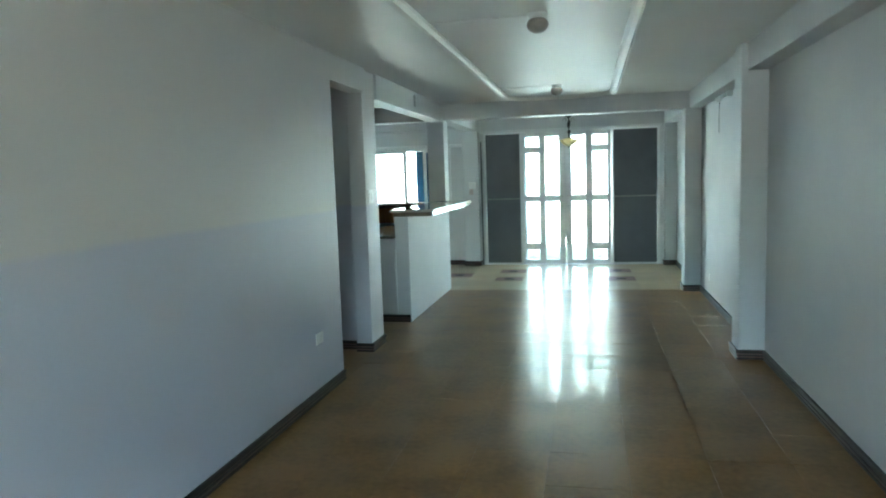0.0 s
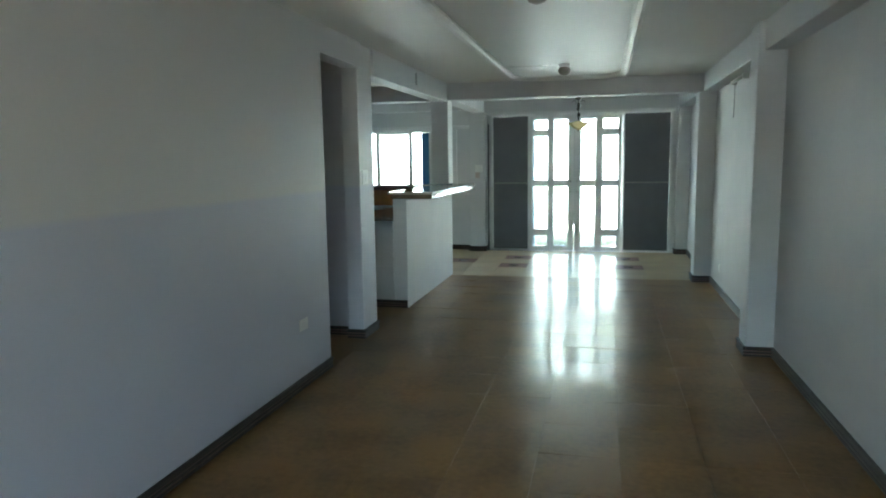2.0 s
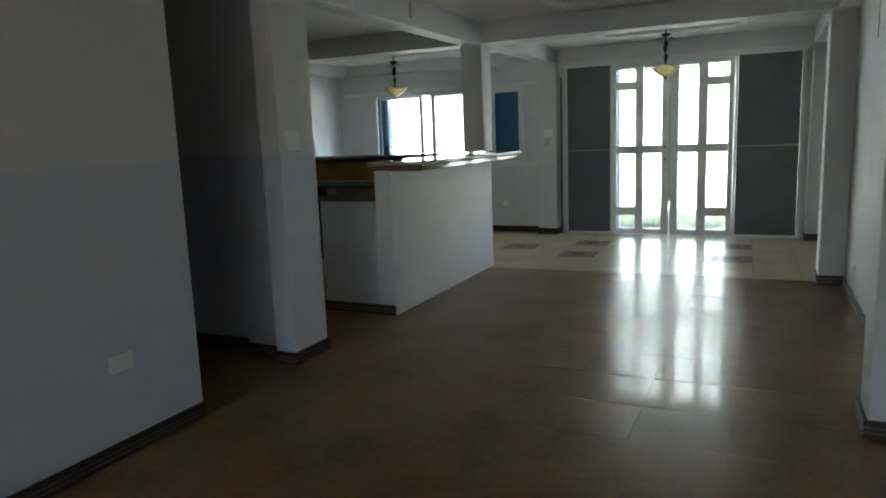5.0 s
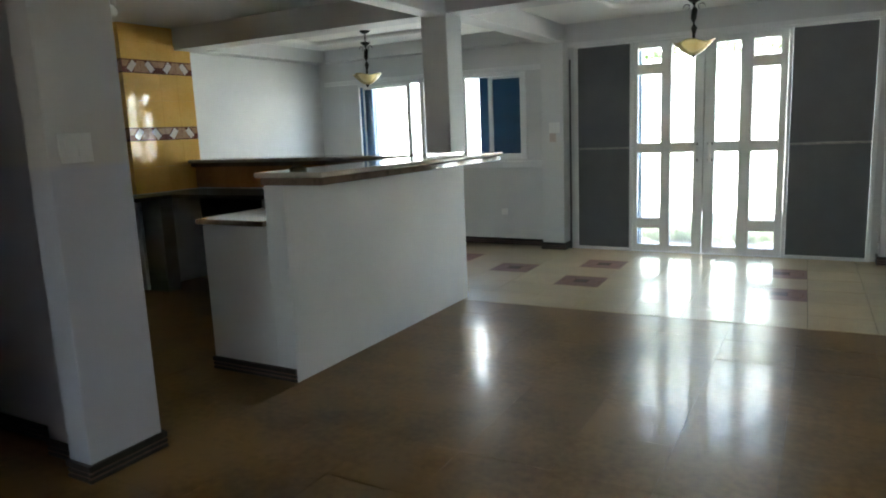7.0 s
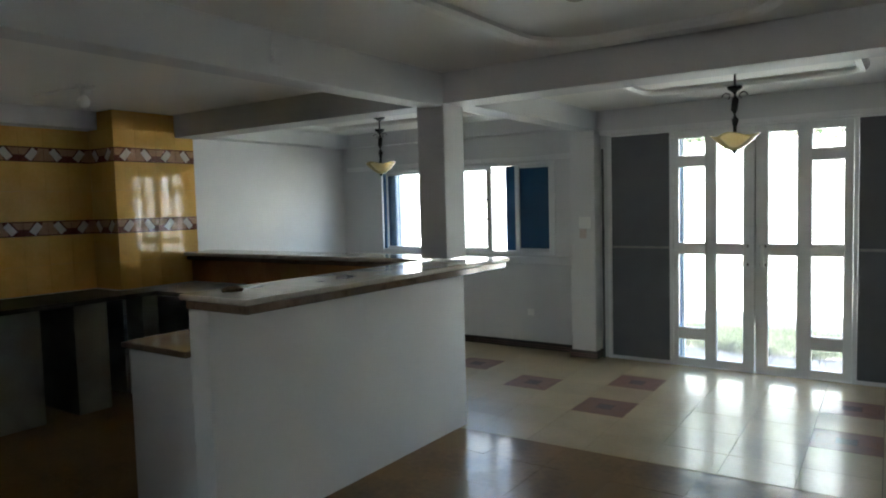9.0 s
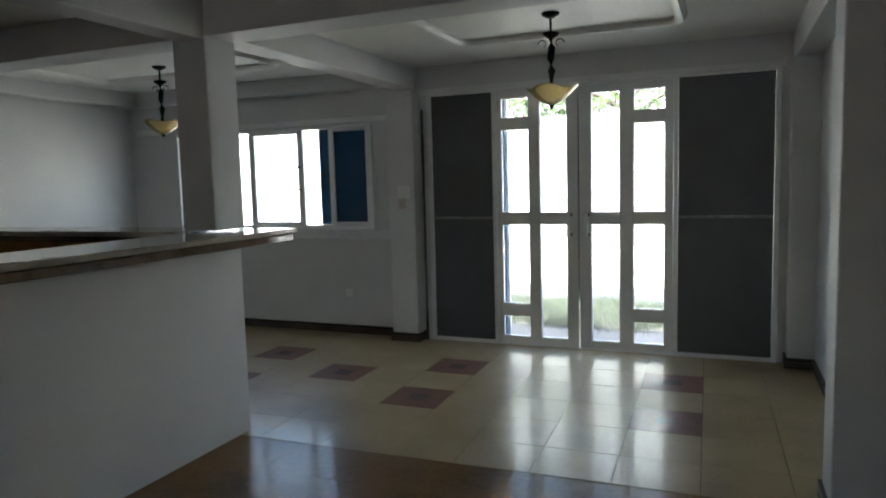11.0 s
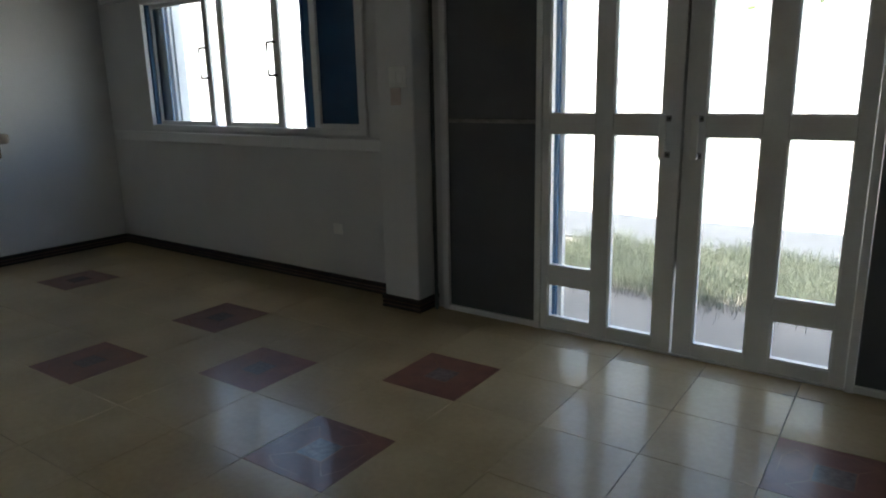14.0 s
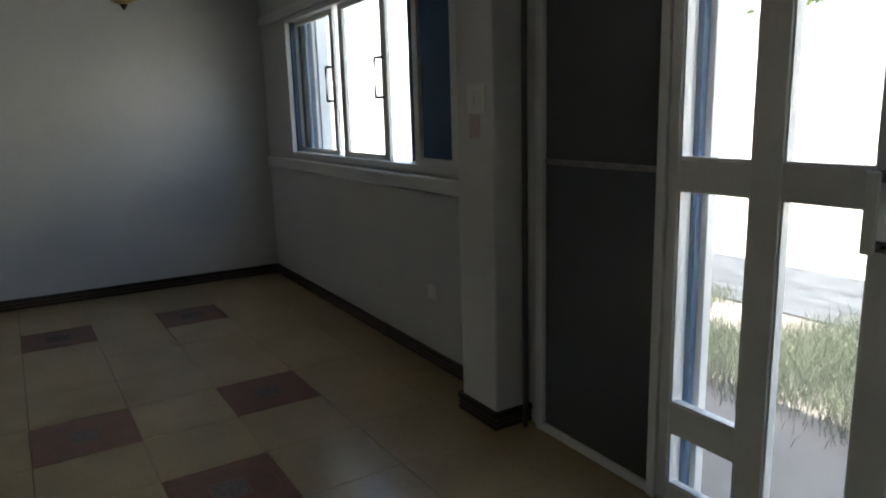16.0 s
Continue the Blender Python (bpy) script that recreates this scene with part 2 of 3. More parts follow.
wall_west = structure("wall_west", "pale grey painted end wall of dining room", "wall", PLAIN, [(XW - 0.15, XW, 5.78, YF + 0.25, 0, ZC)])
pier_kitchen = structure("wall_kitchen_pier", "square pier faced with yellow kitchen tiles", "wall", PLAIN, [(XW, -4.655, 8.21, 8.775, 0, ZC), (XW, -4.655, 8.775, 8.97, 0, ZB)])
structure("wall_north", "light grey window wall with door opening", "wall", PLAIN,
          [(XW, WIN0, YF, YF + 0.14, 0, ZC), (WIN0, WIN1, YF, YF + 0.14, 0, WZ0), (WIN0, WIN1, YF, YF + 0.14, WZ1, ZC),
           (WIN1, DOOR0, YF, YF + 0.14, 0, ZC), (DOOR0, DOOR1, YF, YF + 0.14, 2.15, ZC), (DOOR1, XR, YF, YF + 0.14, 0, ZC)])
structure("wall_pier_north", "light grey pier between window and door", "wall", PLAIN, [(-1.93, -1.68, 11.22, YF, 0, ZB)], bevel=0.008)
structure("wall_corner_pier", "grey pier in the far corner", "wall", PLAIN, [(1.215, XR, 11.23, YF, 0, ZB)], bevel=0.006)
pil = structure("wall_pilaster", "grey painted pilaster on the side wall", "wall", PLAIN, [(1.200, XR, 5.715, 5.965, 0, ZC)], bevel=0.008)
structure("wall_pilaster", "grey painted pilaster on the side wall", "wall", PLAIN, [(1.200, XR, 8.835, 9.085, 0, ZB)], bevel=0.008)
structure("wall_column", "light grey square column standing on the bar", "column", PLAIN, [(*COLUMN, 1.17, ZB)], bevel=0.008)
structure("beam_long", "grey ceiling beam along the bar", "beam", PLAIN, [(-1.89, -1.725, 6.03, 8.78, ZB - 0.02, ZC)], bevel=0.006)
structure("beam_cross", "grey ceiling beam across both rooms", "beam", PLAIN, [(XW, XR, 8.78, 9.02, ZB, ZC)], bevel=0.006)
structure("beam_dining", "grey ceiling beam from column to window wall", "beam", PLAIN, [(-1.92, -1.72, 9.02, YF, ZB + 0.02, ZC)], bevel=0.006)
structure("beam_right", "grey ceiling beam along the side wall", "beam", PLAIN, [(1.243, XR, YB, 5.715, ZB, ZC), (1.243, XR, 5.965, 8.78, ZB, ZC), (1.225, XR, 9.02, YF, ZB, ZC)], bevel=0.006)
structure("beam_west", "grey ceiling beam on the end wall", "beam", PLAIN, [(XW, -4.84, 9.02, YF, 2.24, ZC), (XW, -4.88, 5.92, 8.78, 2.24, ZC)], bevel=0.006)
structure("beam_north", "grey ceiling beam above the windows", "beam", PLAIN, [(-4.84, -1.92, 11.27, YF, 2.24, ZC)], bevel=0.006)


def skirting(runs):
    """Ribbed dark tile skirting: a plinth with two raised lines. Runs: x0, y0, x1, y1, side (unit normal into the room)."""
    bm = bmesh.new()
    for x0, y0, x1, y1, nx, ny in runs:
        for z0, z1, d in ((0.0, 0.074, 0.008), (0.004, 0.020, 0.016), (0.029, 0.043, 0.015), (0.052, 0.079, 0.018)):
            xa, xb = min(x0, x1, x0 + nx * d, x1 + nx * d), max(x0, x1, x0 + nx * d, x1 + nx * d)
            ya, yb = min(y0, y1, y0 + ny * d, y1 + ny * d), max(y0, y1, y0 + ny * d, y1 + ny * d)
            add_box(bm, xa, xb, ya, yb, z0 + 0.001, z1, bevel=0.002, mat=1 if d < 0.01 else 0)
    return tagged(finish(bm, "baseboard", [BASE, RIB]), "dark brown ribbed tile skirting along the walls", "baseboard", kind="structure")


skirting([(XL, YB, XL, 4.90, 1, 0), (XR, YB, XR, 5.715, -1, 0), (XR, 5.965, XR, 8.835, -1, 0), (XR, 9.085, XR, 11.23, -1, 0),
          (1.200, 5.715, XR, 5.715, 0, -1), (1.200, 5.700, 1.200, 5.980, -1, 0), (1.200, 5.965, XR, 5.965, 0, 1),
          (1.200, 8.835, XR, 8.835, 0, -1), (1.200, 8.820, 1.200, 9.100, -1, 0), (1.200, 9.085, XR, 9.085, 0, 1),
          (1.215, 11.23, XR, 11.23, 0, -1), (1.215, 11.215, 1.225, YF, -1, 0),
          (-1.89, 5.69, -1.735, 5.69, 0, -1), (-1.75, 5.675, -1.75, 6.045, 1, 0), (-1.89, 6.03, -1.75, 6.03, 0, 1),
          (-2.17, 5.775, -1.89, 5.775, 0, -1), (-4.4, 5.85, -2.17, 5.85, 0, -1),
          (-2.36, 6.90, -1.725, 6.90, 0, -1),
          (XW, 9.07, XW, YF, 1, 0), (XW, YF, -1.93, YF, 0, -1), (-1.93, 11.22, -1.93, YF, -1, 0), (-1.945, 11.22, -1.665, 11.22, 0, -1), (-1.68, 11.22, -1.68, YF, 1, 0)])


def ring(name, x0, x1, y0, y1, r, label):
    """Plaster ceiling moulding: a closed rounded frame with scooped corners."""
    pts = []
    for cx, cy, a0 in ((x1 - r, y1 - r, 0), (x0 + r, y1 - r, 90), (x0 + r, y0 + r, 180), (x1 - r, y0 + r, 270)):
        for k in range(9):
            a = radians(a0 + k * 90 / 8)
            pts.append((cx + r * math.cos(a), cy + r * math.sin(a)))
    section = ((-0.035, 0.0), (-0.032, -0.016), (-0.014, -0.030), (0.012, -0.034), (0.03, -0.018), (0.036, 0.0))
    bm = bmesh.new()
    loops = []
    n = len(pts)
    for i in range(n):
        t = Vector(pts[(i + 1) % n]) - Vector(pts[i - 1])
        t.normalize()
        nx, ny = t.y, -t.x
        loops.append([bm.verts.new((pts[i][0] + nx * s, pts[i][1] + ny * s, ZC + z + 0.002)) for s, z in [(1.1 * u, 1.35 * v) for u, v in section]])
    for i in range(n):
        for k in range(len(section) - 1):
            bm.faces.new((loops[i][k], loops[(i + 1) % n][k], loops[(i + 1) % n][k + 1], loops[i][k + 1]))
    bmesh.ops.recalc_face_normals(bm, faces=bm.faces)
    return tagged(finish(bm, name, CEIL), label, "moulding", kind="structure")


ring("trim_hall", -0.865, 0.362, 0.9, 8.52, 0.34, "white plaster moulding framing the hall ceiling")
ring("trim_dining", -0.97, 0.53, 9.45, 10.55, 0.12, "white plaster moulding framing the ceiling by the door")
ring("trim_window", -4.4, -2.5, 9.45, 10.55, 0.12, "white plaster moulding framing the dining ceiling")


# ---- doors ----
def pane(name, x0, x1, y, z0, z1, parent, mat=None):
    ob = boxes(name, mat or GLASS, [(x0, x1, y - 0.002, y + 0.002, z0, z1)], parent)
    ob.visible_shadow = False
    return ob


ROWS_OUT = ((0.072, 0.255), (0.35, 1.03), (1.12, 1.815), (1.905, 2.07))
ROWS_IN = ((0.072, 1.03), (1.12, 2.07))


def door_leaf(name, x0, cols, x1, label):
    """A white metal leaf with two columns of panes. cols: (xa, xb, rows)."""
    leaf = empty_thing(name, ((x0 + x1) / 2, YF, 0), label, "door")
    leaf["kind"] = "structure"
    m = Matrix.Translation((-(x0 + x1) / 2, -YF, 0))
    y0, y1 = YF - 0.02, YF + 0.022
    items = []
    (a0, a1, ra), (b0, b1, rb) = cols
    items += [(x0, a0, y0, y1, 0.012, 2.125), (a1, b0, y0, y1, 0.012, 2.125), (b1, x1, y0, y1, 0.012, 2.125)]
    panes = []
    for c0, c1, rows in cols:
        z = 0.012
        for r0, r1 in rows:
            items.append((c0 - 0.001, c1 + 0.001, y0 + 0.003, y1 - 0.003, z, r0))
            panes.append((c0, c1, r0, r1))
            z = r1
        items.append((c0 - 0.001, c1 + 0.001, y0 + 0.003, y1 - 0.003, z, 2.125))
    fr = boxes("frame", WHITE, items, leaf, bevel=0.004)
    beads = []
    for c0, c1, r0, r1 in panes:
        w = 0.007
        beads += [(c0, c0 + w, y0 + 0.006, y1 - 0.006, r0, r1), (c1 - w, c1, y0 + 0.006, y1 - 0.006, r0, r1),
                  (c0 + w, c1 - w, y0 + 0.006, y1 - 0.006, r0, r0 + w), (c0 + w, c1 - w, y0 + 0.006, y1 - 0.006, r1 - w, r1)]
    be = boxes("glazing_bead", WHITE, beads, leaf)
    made = [fr, be] + [pane("pane", c0 + 0.006, c1 - 0.006, YF, r0 + 0.006, r1 - 0.006, leaf) for c0, c1, r0, r1 in panes]
    for ob in made:
        ob.matrix_basis = m
    return leaf


left_leaf = door_leaf("door_1", -0.985, ((-0.945, -0.705, ROWS_OUT), (-0.617, -0.388, ROWS_IN)), -0.3005, "white metal glazed door leaf, closed, with six panes")
right_leaf = door_leaf("door_2", -0.2905, ((-0.200, 0.029, ROWS_IN), (0.128, 0.366, ROWS_OUT)), 0.425, "white metal glazed door leaf, closed, with six panes")


def pull_handle(x, parent, flip):
    """A flat pale grip bowed between two small bolted lugs."""
    bm = bmesh.new()
    y = YF - 0.022
    for z in (0.945, 1.105):
        add_box(bm, x - 0.026, x + 0.026, y - 0.006, y, z - 0.013, z + 0.013, bevel=0.002)
        add_box(bm, x - 0.012, x + 0.012, y - 0.036, y - 0.005, z - 0.007, z + 0.007, bevel=0.002)
        for dx in (-0.018, 0.018):
            add_tube(bm, [(x + dx, y - 0.010, z), (x + dx, y - 0.005, z)], [0.004, 0.005], 8, mat=2)
    add_box(bm, x - 0.016, x + 0.016, y - 0.046, y - 0.034, 0.93, 1.12, bevel=0.005, mat=1)
    ob = finish(bm, "handle", [LUG, PLASTIC, IRON], parent)
    ob.matrix_basis = Matrix.Translation((-parent.location.x, -YF, 0))
    return tagged(ob, "white pull handle on grey lugs")


strip = boxes("cover_strip", WHITE, [(-0.318, -0.272, YF + 0.024, YF + 0.030, 0.42, 2.12)], left_leaf, bevel=0.002)
strip.matrix_basis = Matrix.Translation((-left_leaf.location.x, -YF, 0))
pull_handle(-0.372, left_leaf, 1)
pull_handle(-0.232, right_leaf, -1)

structure("trim_door", "white metal frame round doors and side panels", "frame", WHITE,
          [(-1.02, -0.988, YF - 0.03, YF + 0.03, 0.0, 2.13), (0.428, 0.46, YF - 0.03, YF + 0.03, 0.0, 2.13),
           (-1.61, -1.573, YF - 0.025, YF + 0.03, 0.0, 2.13), (1.12, 1.155, YF - 0.025, YF + 0.03, 0.0, 2.13),
           (-1.61, 1.155, YF - 0.026, YF + 0.028, 2.13, 2.15), (-1.67, 1.18, YF - 0.06, YF - 0.001, 2.15, 2.19),
           (-1.573, -1.02, YF - 0.022, YF + 0.026, 0.0, 0.03), (0.46, 1.12, YF - 0.022, YF + 0.026, 0.0, 0.03),
           (-0.988, 0.428, YF - 0.015, YF + 0.03, -0.006, 0.008), (-0.988, 0.428, YF + 0.0245, YF + 0.032, 2.105, 2.131)], bevel=0.003)


def side_panel(x0, x1):
    ob = empty_thing("metal_screen", ((x0 + x1) / 2, YF, 0.03), "dark grey sheet metal side panel with a middle rail", "screen", "fixed screens beside the doors")
    m = Matrix.Translation((-(x0 + x1) / 2, -YF, -0.03))
    bm = bmesh.new()
    add_box(bm, x0, x1, YF - 0.004, YF + 0.008, 0.03, 1.072)
    add_box(bm, x0, x1, YF - 0.004, YF + 0.008, 1.092, 2.129)
    sheet = finish(bm, "sheet", SCREEN, ob)
    rail = boxes("rail", LUG, [(x0, x1, YF - 0.012, YF + 0.010, 1.072, 1.092)], ob, bevel=0.003)
    for o in (sheet, rail):
        o.matrix_basis = m


side_panel(-1.572, -1.021)
side_panel(0.461, 1.119)
pole = bmesh.new()
add_tube(pole, [(-1.645, YF - 0.05, 0), (-1.645, YF - 0.05, 1.0), (-1.645, YF - 0.05, 2.02)], [0.011, 0.011, 0.011], 12)
tagged(finish(pole, "curtain_pole", SCREEN), "dark grey metal pole standing beside the door frame", "pole")

# ---- window ----
win = empty_thing("window_1", ((WIN0 + WIN1) / 2, YF + 0.05, WZ0), "white aluminium sliding window, partly open", "window")
win["kind"] = "structure"
WM = Matrix.Translation((-(WIN0 + WIN1) / 2, -(YF + 0.05), -WZ0))


def sash(x0, x1, y, handle=None, w=0.045, first=0.0):
    v = first or w
    s = boxes("sash", WHITE, [(x0, x0 + v, y - 0.012, y + 0.012, 1.02, 1.915), (x1 - w, x1, y - 0.012, y + 0.012, 1.02, 1.915),
                              (x0 + v, x1 - w, y - 0.011, y + 0.011, 1.02, 1.05), (x0 + v, x1 - w, y - 0.011, y + 0.011, 1.885, 1.915)], win, bevel=0.003)
    s.matrix_basis = WM
    p = pane("pane", x0 + v - 0.004, x1 - w + 0.004, y, 1.046, 1.889, win)
    p.matrix_basis = WM
    if handle:
        bm = bmesh.new()
        add_tube(bm, [(handle + 0.02, y - 0.012, 1.36), (handle + 0.01, y - 0.035, 1.36), (handle - 0.035, y - 0.035, 1.36), (handle - 0.04, y - 0.035, 1.38), (handle - 0.04, y - 0.035, 1.55), (handle - 0.035, y - 0.035, 1.57), (handle + 0.01, y - 0.035, 1.57), (handle + 0.02, y - 0.012, 1.57)], [0.008] * 8, 8)
        tagged(finish(bm, "handle", IRON, win), "dark bow handle").matrix_basis = WM


fr = boxes("frame", WHITE, [(WIN0, WIN0 + 0.014, YF - 0.015, YF + 0.018, WZ0, WZ1), (WIN1 - 0.06, WIN1, YF - 0.015, YF + 0.10, WZ0, WZ1),
                            (WIN0 + 0.014, WIN1 - 0.06, YF - 0.014, YF + 0.10, WZ0, 1.02), (WIN0 + 0.014, WIN1 - 0.06, YF - 0.014, YF + 0.10, 1.915, WZ1)], win, bevel=0.003)
fr.matrix_basis = WM
sash(WIN0 + 0.034, -3.695, YF + 0.058, handle=-3.75, w=0.06, first=0.012)
sash(-3.555, -2.925, YF + 0.034, handle=-2.985, w=0.066)
sash(-2.64, WIN1 - 0.036, YF + 0.034, w=0.05)
structure("window_sill", "white painted ledge under the window", "sill", WHITE, [(-4.93, -1.95, YF - 0.05, YF - 0.001, 0.895, 0.968)], bevel=0.006)
structure("window_pelmet", "white painted rail above the window", "rail", WHITE, [(-4.93, -1.95, YF - 0.05, YF - 0.001, 1.955, 2.005)], bevel=0.006)


def shutter(x0, x1, y, z0, z1, label):
    """A pressed metal leaf: a rim round a sunk field with two ribs."""
    ob = empty_thing("shutter", ((x0 + x1) / 2, y, z0), label, "shutter")
    m = Matrix.Translation((-(x0 + x1) / 2, -y, -z0))
    a = boxes("panel", BLUE, [(x0 + 0.03, x1 - 0.03, y - 0.004, y + 0.006, z0 + 0.03, z1 - 0.03)], ob)
    b = boxes("rim", BLUE, [(x0, x0 + 0.03, y - 0.010, y + 0.010, z0, z1), (x1 - 0.03, x1, y - 0.010, y + 0.010, z0, z1),
                            (x0 + 0.03, x1 - 0.03, y - 0.009, y + 0.009, z0, z0 + 0.03), (x0 + 0.03, x1 - 0.03, y - 0.009, y + 0.009, z1 - 0.03, z1)], ob, bevel=0.003)
    for o in (a, b):
        o.matrix_basis = m


shutter(-2.78, WIN1 - 0.03, YF + 0.085, 1.021, 1.914, "blue painted metal window shutter, slid half closed")
structure("trim_reveal", "blue and pale painted outer reveal of the window", "jamb", [BLUE, REVEAL],
          [(WIN0 + 0.001, WIN0 + 0.032, YF + 0.020, YF + 0.099, 1.021, 1.914, 0), (WIN0 + 0.033, -4.285, YF + 0.085, YF + 0.099, 1.021, 1.914, 0), (WIN0 - 0.03, -4.305, YF + 0.141, YF + 0.165, 0.985, 1.945, 1),
           (WIN0 - 0.05, -4.285, YF + 0.167, YF + 0.245, 0.90, 2.0, 1)], bevel=0.003)
structure("trim_jamb", "blue and white painted outer jamb of the doorway", "jamb", [WHITE, BLUE],
          [(-1.09, -0.958, YF + 0.035, YF + 0.058, -0.05, 2.15, 0), (-1.09, -0.938, YF + 0.06, YF + 0.084, -0.05, 2.15, 1), (-1.09, -0.916, YF + 0.086, YF + 0.12, -0.05, 2.15, 0)])

# ---- bar and kitchen ----
BAREND = 9.13
bar = empty_thing("bar_counter", (-1.78, 7.9, 0), "white plastered breakfast bar with marble top, joined to the column", "bar counter")
BM = Matrix.Translation((1.78, -7.9, 0))
for ob in (boxes("knee_wall", PLAIN, [(-1.86, -1.72, 6.90, 8.968, 0, 1.09)], bar, bevel=0.006),
           boxes("end_wall", PLAIN, [(-2.36, -1.861, 6.905, 7.0, 0, 0.868), (-2.36, -2.28, 7.0, 8.3, 0, 0.868)], bar, bevel=0.005),
           tagged(boxes("bar_top", PALEMARBLE, [(-1.91, -1.445, 6.885, BAREND, 1.132, 1.160)], bar, bevel=0.009), "pale polished marble slab"),
           tagged(boxes("bar_edge", MARBLE, [(-1.88, -1.462, 6.902, BAREND - 0.02, 1.091, 1.131)], bar, bevel=0.006), "brown moulded edge under the slab"),
           tagged(boxes("worktop", MARBLE, [(-2.385, -1.862, 6.875, 8.30, 0.870, 0.900)], bar, bevel=0.006), "brown polished marble worktop")):
    ob.matrix_basis = BM

bar2 = empty_thing("serving_counter", (-3.3, 9.0, 0), "serving counter with marble top between kitchen and dining room", "counter")
BM2 = Matrix.Translation((3.3, -9.0, 0))
for ob in (boxes("knee_wall", PLAIN, [(-4.64, -1.935, 8.90, 9.05, 0, 1.09), (XW + 0.001, -4.64, 8.985, 9.05, 0, 1.09)], bar2, bevel=0.005),
           tagged(boxes("bar_top", PALEMARBLE, [(-4.64, -1.95, 8.80, 9.16, 1.128, 1.160)], bar2, bevel=0.010), "pale polished marble slab"),
           tagged(boxes("bar_edge", MARBLE, [(-4.64, -1.95, 8.83, 9.13, 1.091, 1.127)], bar2, bevel=0.008), "brown moulded edge under the slab")):
    ob.matrix_basis = BM2

kit = empty_thing("kitchen_counter", (-4.5, 7.6, 0), "masonry kitchen counter with dark stone top and open empty bays", "counter")
KM = Matrix.Translation((4.5, -7.6, 0))
for ob in (tagged(boxes("worktop", DARKTOP, [(XW + 0.014, -4.33, 5.925, 8.19, 0.845, 0.880), (-4.638, -4.33, 8.191, 8.885, 0.845, 0.880), (-4.329, -2.44, 8.32, 8.885, 0.845, 0.880)], kit, bevel=0.006), "dark stone slab"),
           *[boxes("support", PLASTER, [b], kit, bevel=0.005) for b in ((-4.98, -4.38, 5.93, 7.42, 0, 0.843), (-4.98, -4.38, 7.66, 7.92, 0, 0.843), (-4.63, -4.38, 8.22, 8.36, 0, 0.843), (-3.3, -3.18, 8.36, 8.89, 0, 0.843), (-2.56, -2.45, 8.36, 8.89, 0, 0.843))],
           tagged(boxes("back", BAYSHADE, [(XW + 0.002, -4.985, 7.42, 8.2, 0.0, 0.843), (-4.63, -2.57, 8.892, 8.898, 0, 0.843)], kit), "inner back with the bay's shade painted in")):
    ob.matrix_basis = KM


def wall_tile_mesh(w, h, mat, name="tile"):
    bm = bmesh.new()
    add_box(bm, -w / 2 + 0.0004, w / 2 - 0.0004, -0.004, 0.004, -h / 2 + 0.0004, h / 2 - 0.0004, bevel=0.0008)
    me = bpy.data.meshes.new(name)
    bm.to_mesh(me)
    bm.free()
    me.materials.append(mat)
    return me


def border_mesh(w, h, side):
    """Half of a border motif: dark ground, half a tan trapezium, a slanted cream lozenge and a tan wedge. side: 1, or -1 for the mirrored half."""
    bm = bmesh.new()
    add_box(bm, -w / 2 + 0.001, w / 2 - 0.001, -0.004, 0.004, -h / 2, h / 2)
    for mat, pts in ((1, ((0.06, -0.42), (0.494, -0.42), (0.494, 0.42), (0.30, 0.42))), (2, ((-0.27, -0.16), (-0.03, -0.46), (0.28, 0.16), (0.06, 0.46))),
                     (1, ((-0.494, 0.42), (-0.06, 0.42), (-0.27, -0.04), (-0.494, -0.04)))):
        f = bm.faces.new([bm.verts.new((side * px * w, -0.0048, pz * h)) for px, pz in pts])
        f.material_index = mat
        f.normal_update()
        if f.normal.y > 0:
            f.normal_flip()
    me = bpy.data.meshes.new("border_tile")
    bm.to_mesh(me)
    bm.free()
    for m in (BANDDARK, BANDTAN, BANDPALE):
        me.materials.append(m)
    return me


TW = 0.19
ROWS = ((0.885, 1.12, 0), (1.12, 1.36, 0), (1.36, 1.48, 1), (1.48, 1.72, 0), (1.72, 1.96, 0), (1.96, 2.08, 1), (2.08, 2.235, 0))
TILES = {(r[1] - r[0], 0): wall_tile_mesh(TW, r[1] - r[0], YELLOW) for r in ROWS if not r[2]}
BORDERS = [border_mesh(TW, 0.12, side) for side in (1, -1)]


TOPROW = (2.235, 2.385, 0)
TILES[(TOPROW[1] - TOPROW[0], 0)] = wall_tile_mesh(TW, TOPROW[1] - TOPROW[0], YELLOW)


def tile_wall(parent, start, along, turn, count, high=0):
    """Rows of wall tiles from a corner, along a wall; turn: which way they face."""
    for k in range(count):
        p = Vector(start) + Vector(along) * TW * (k + 0.5)
        for z0, z1, band in ROWS + ((TOPROW,) if k < high else ()):
            ob = new("border_tile", BORDERS[k % 2]) if band else new("tile", TILES[(z1 - z0, 0)])
            ob.parent = parent
            ob.matrix_basis = pose(p.x, p.y, (z0 + z1) / 2, 0, 0, turn)


tile_wall(wall_west, (XW + 0.005, 8.205, 0), (0, -1, 0), 90, 12)
tile_wall(pier_kitchen, (-4.65, 8.205, 0), (0, 1, 0), 90, 4, 3)
tile_wall(pier_kitchen, (-4.645, 8.205, 0), (-1, 0, 0), 0, 2, 2)
back_me = wall_tile_mesh(0.20, 0.20, BACKTILE)
for k in range(11):
    ob = new("tile", back_me)
    ob.parent = bar2
    ob.matrix_basis = BM2 @ pose(-4.55 + 0.2 * k, 8.895, 0.99, 0, 0, 0)
    tagged(ob, "brown orange splashback tile") if k == 0 else None


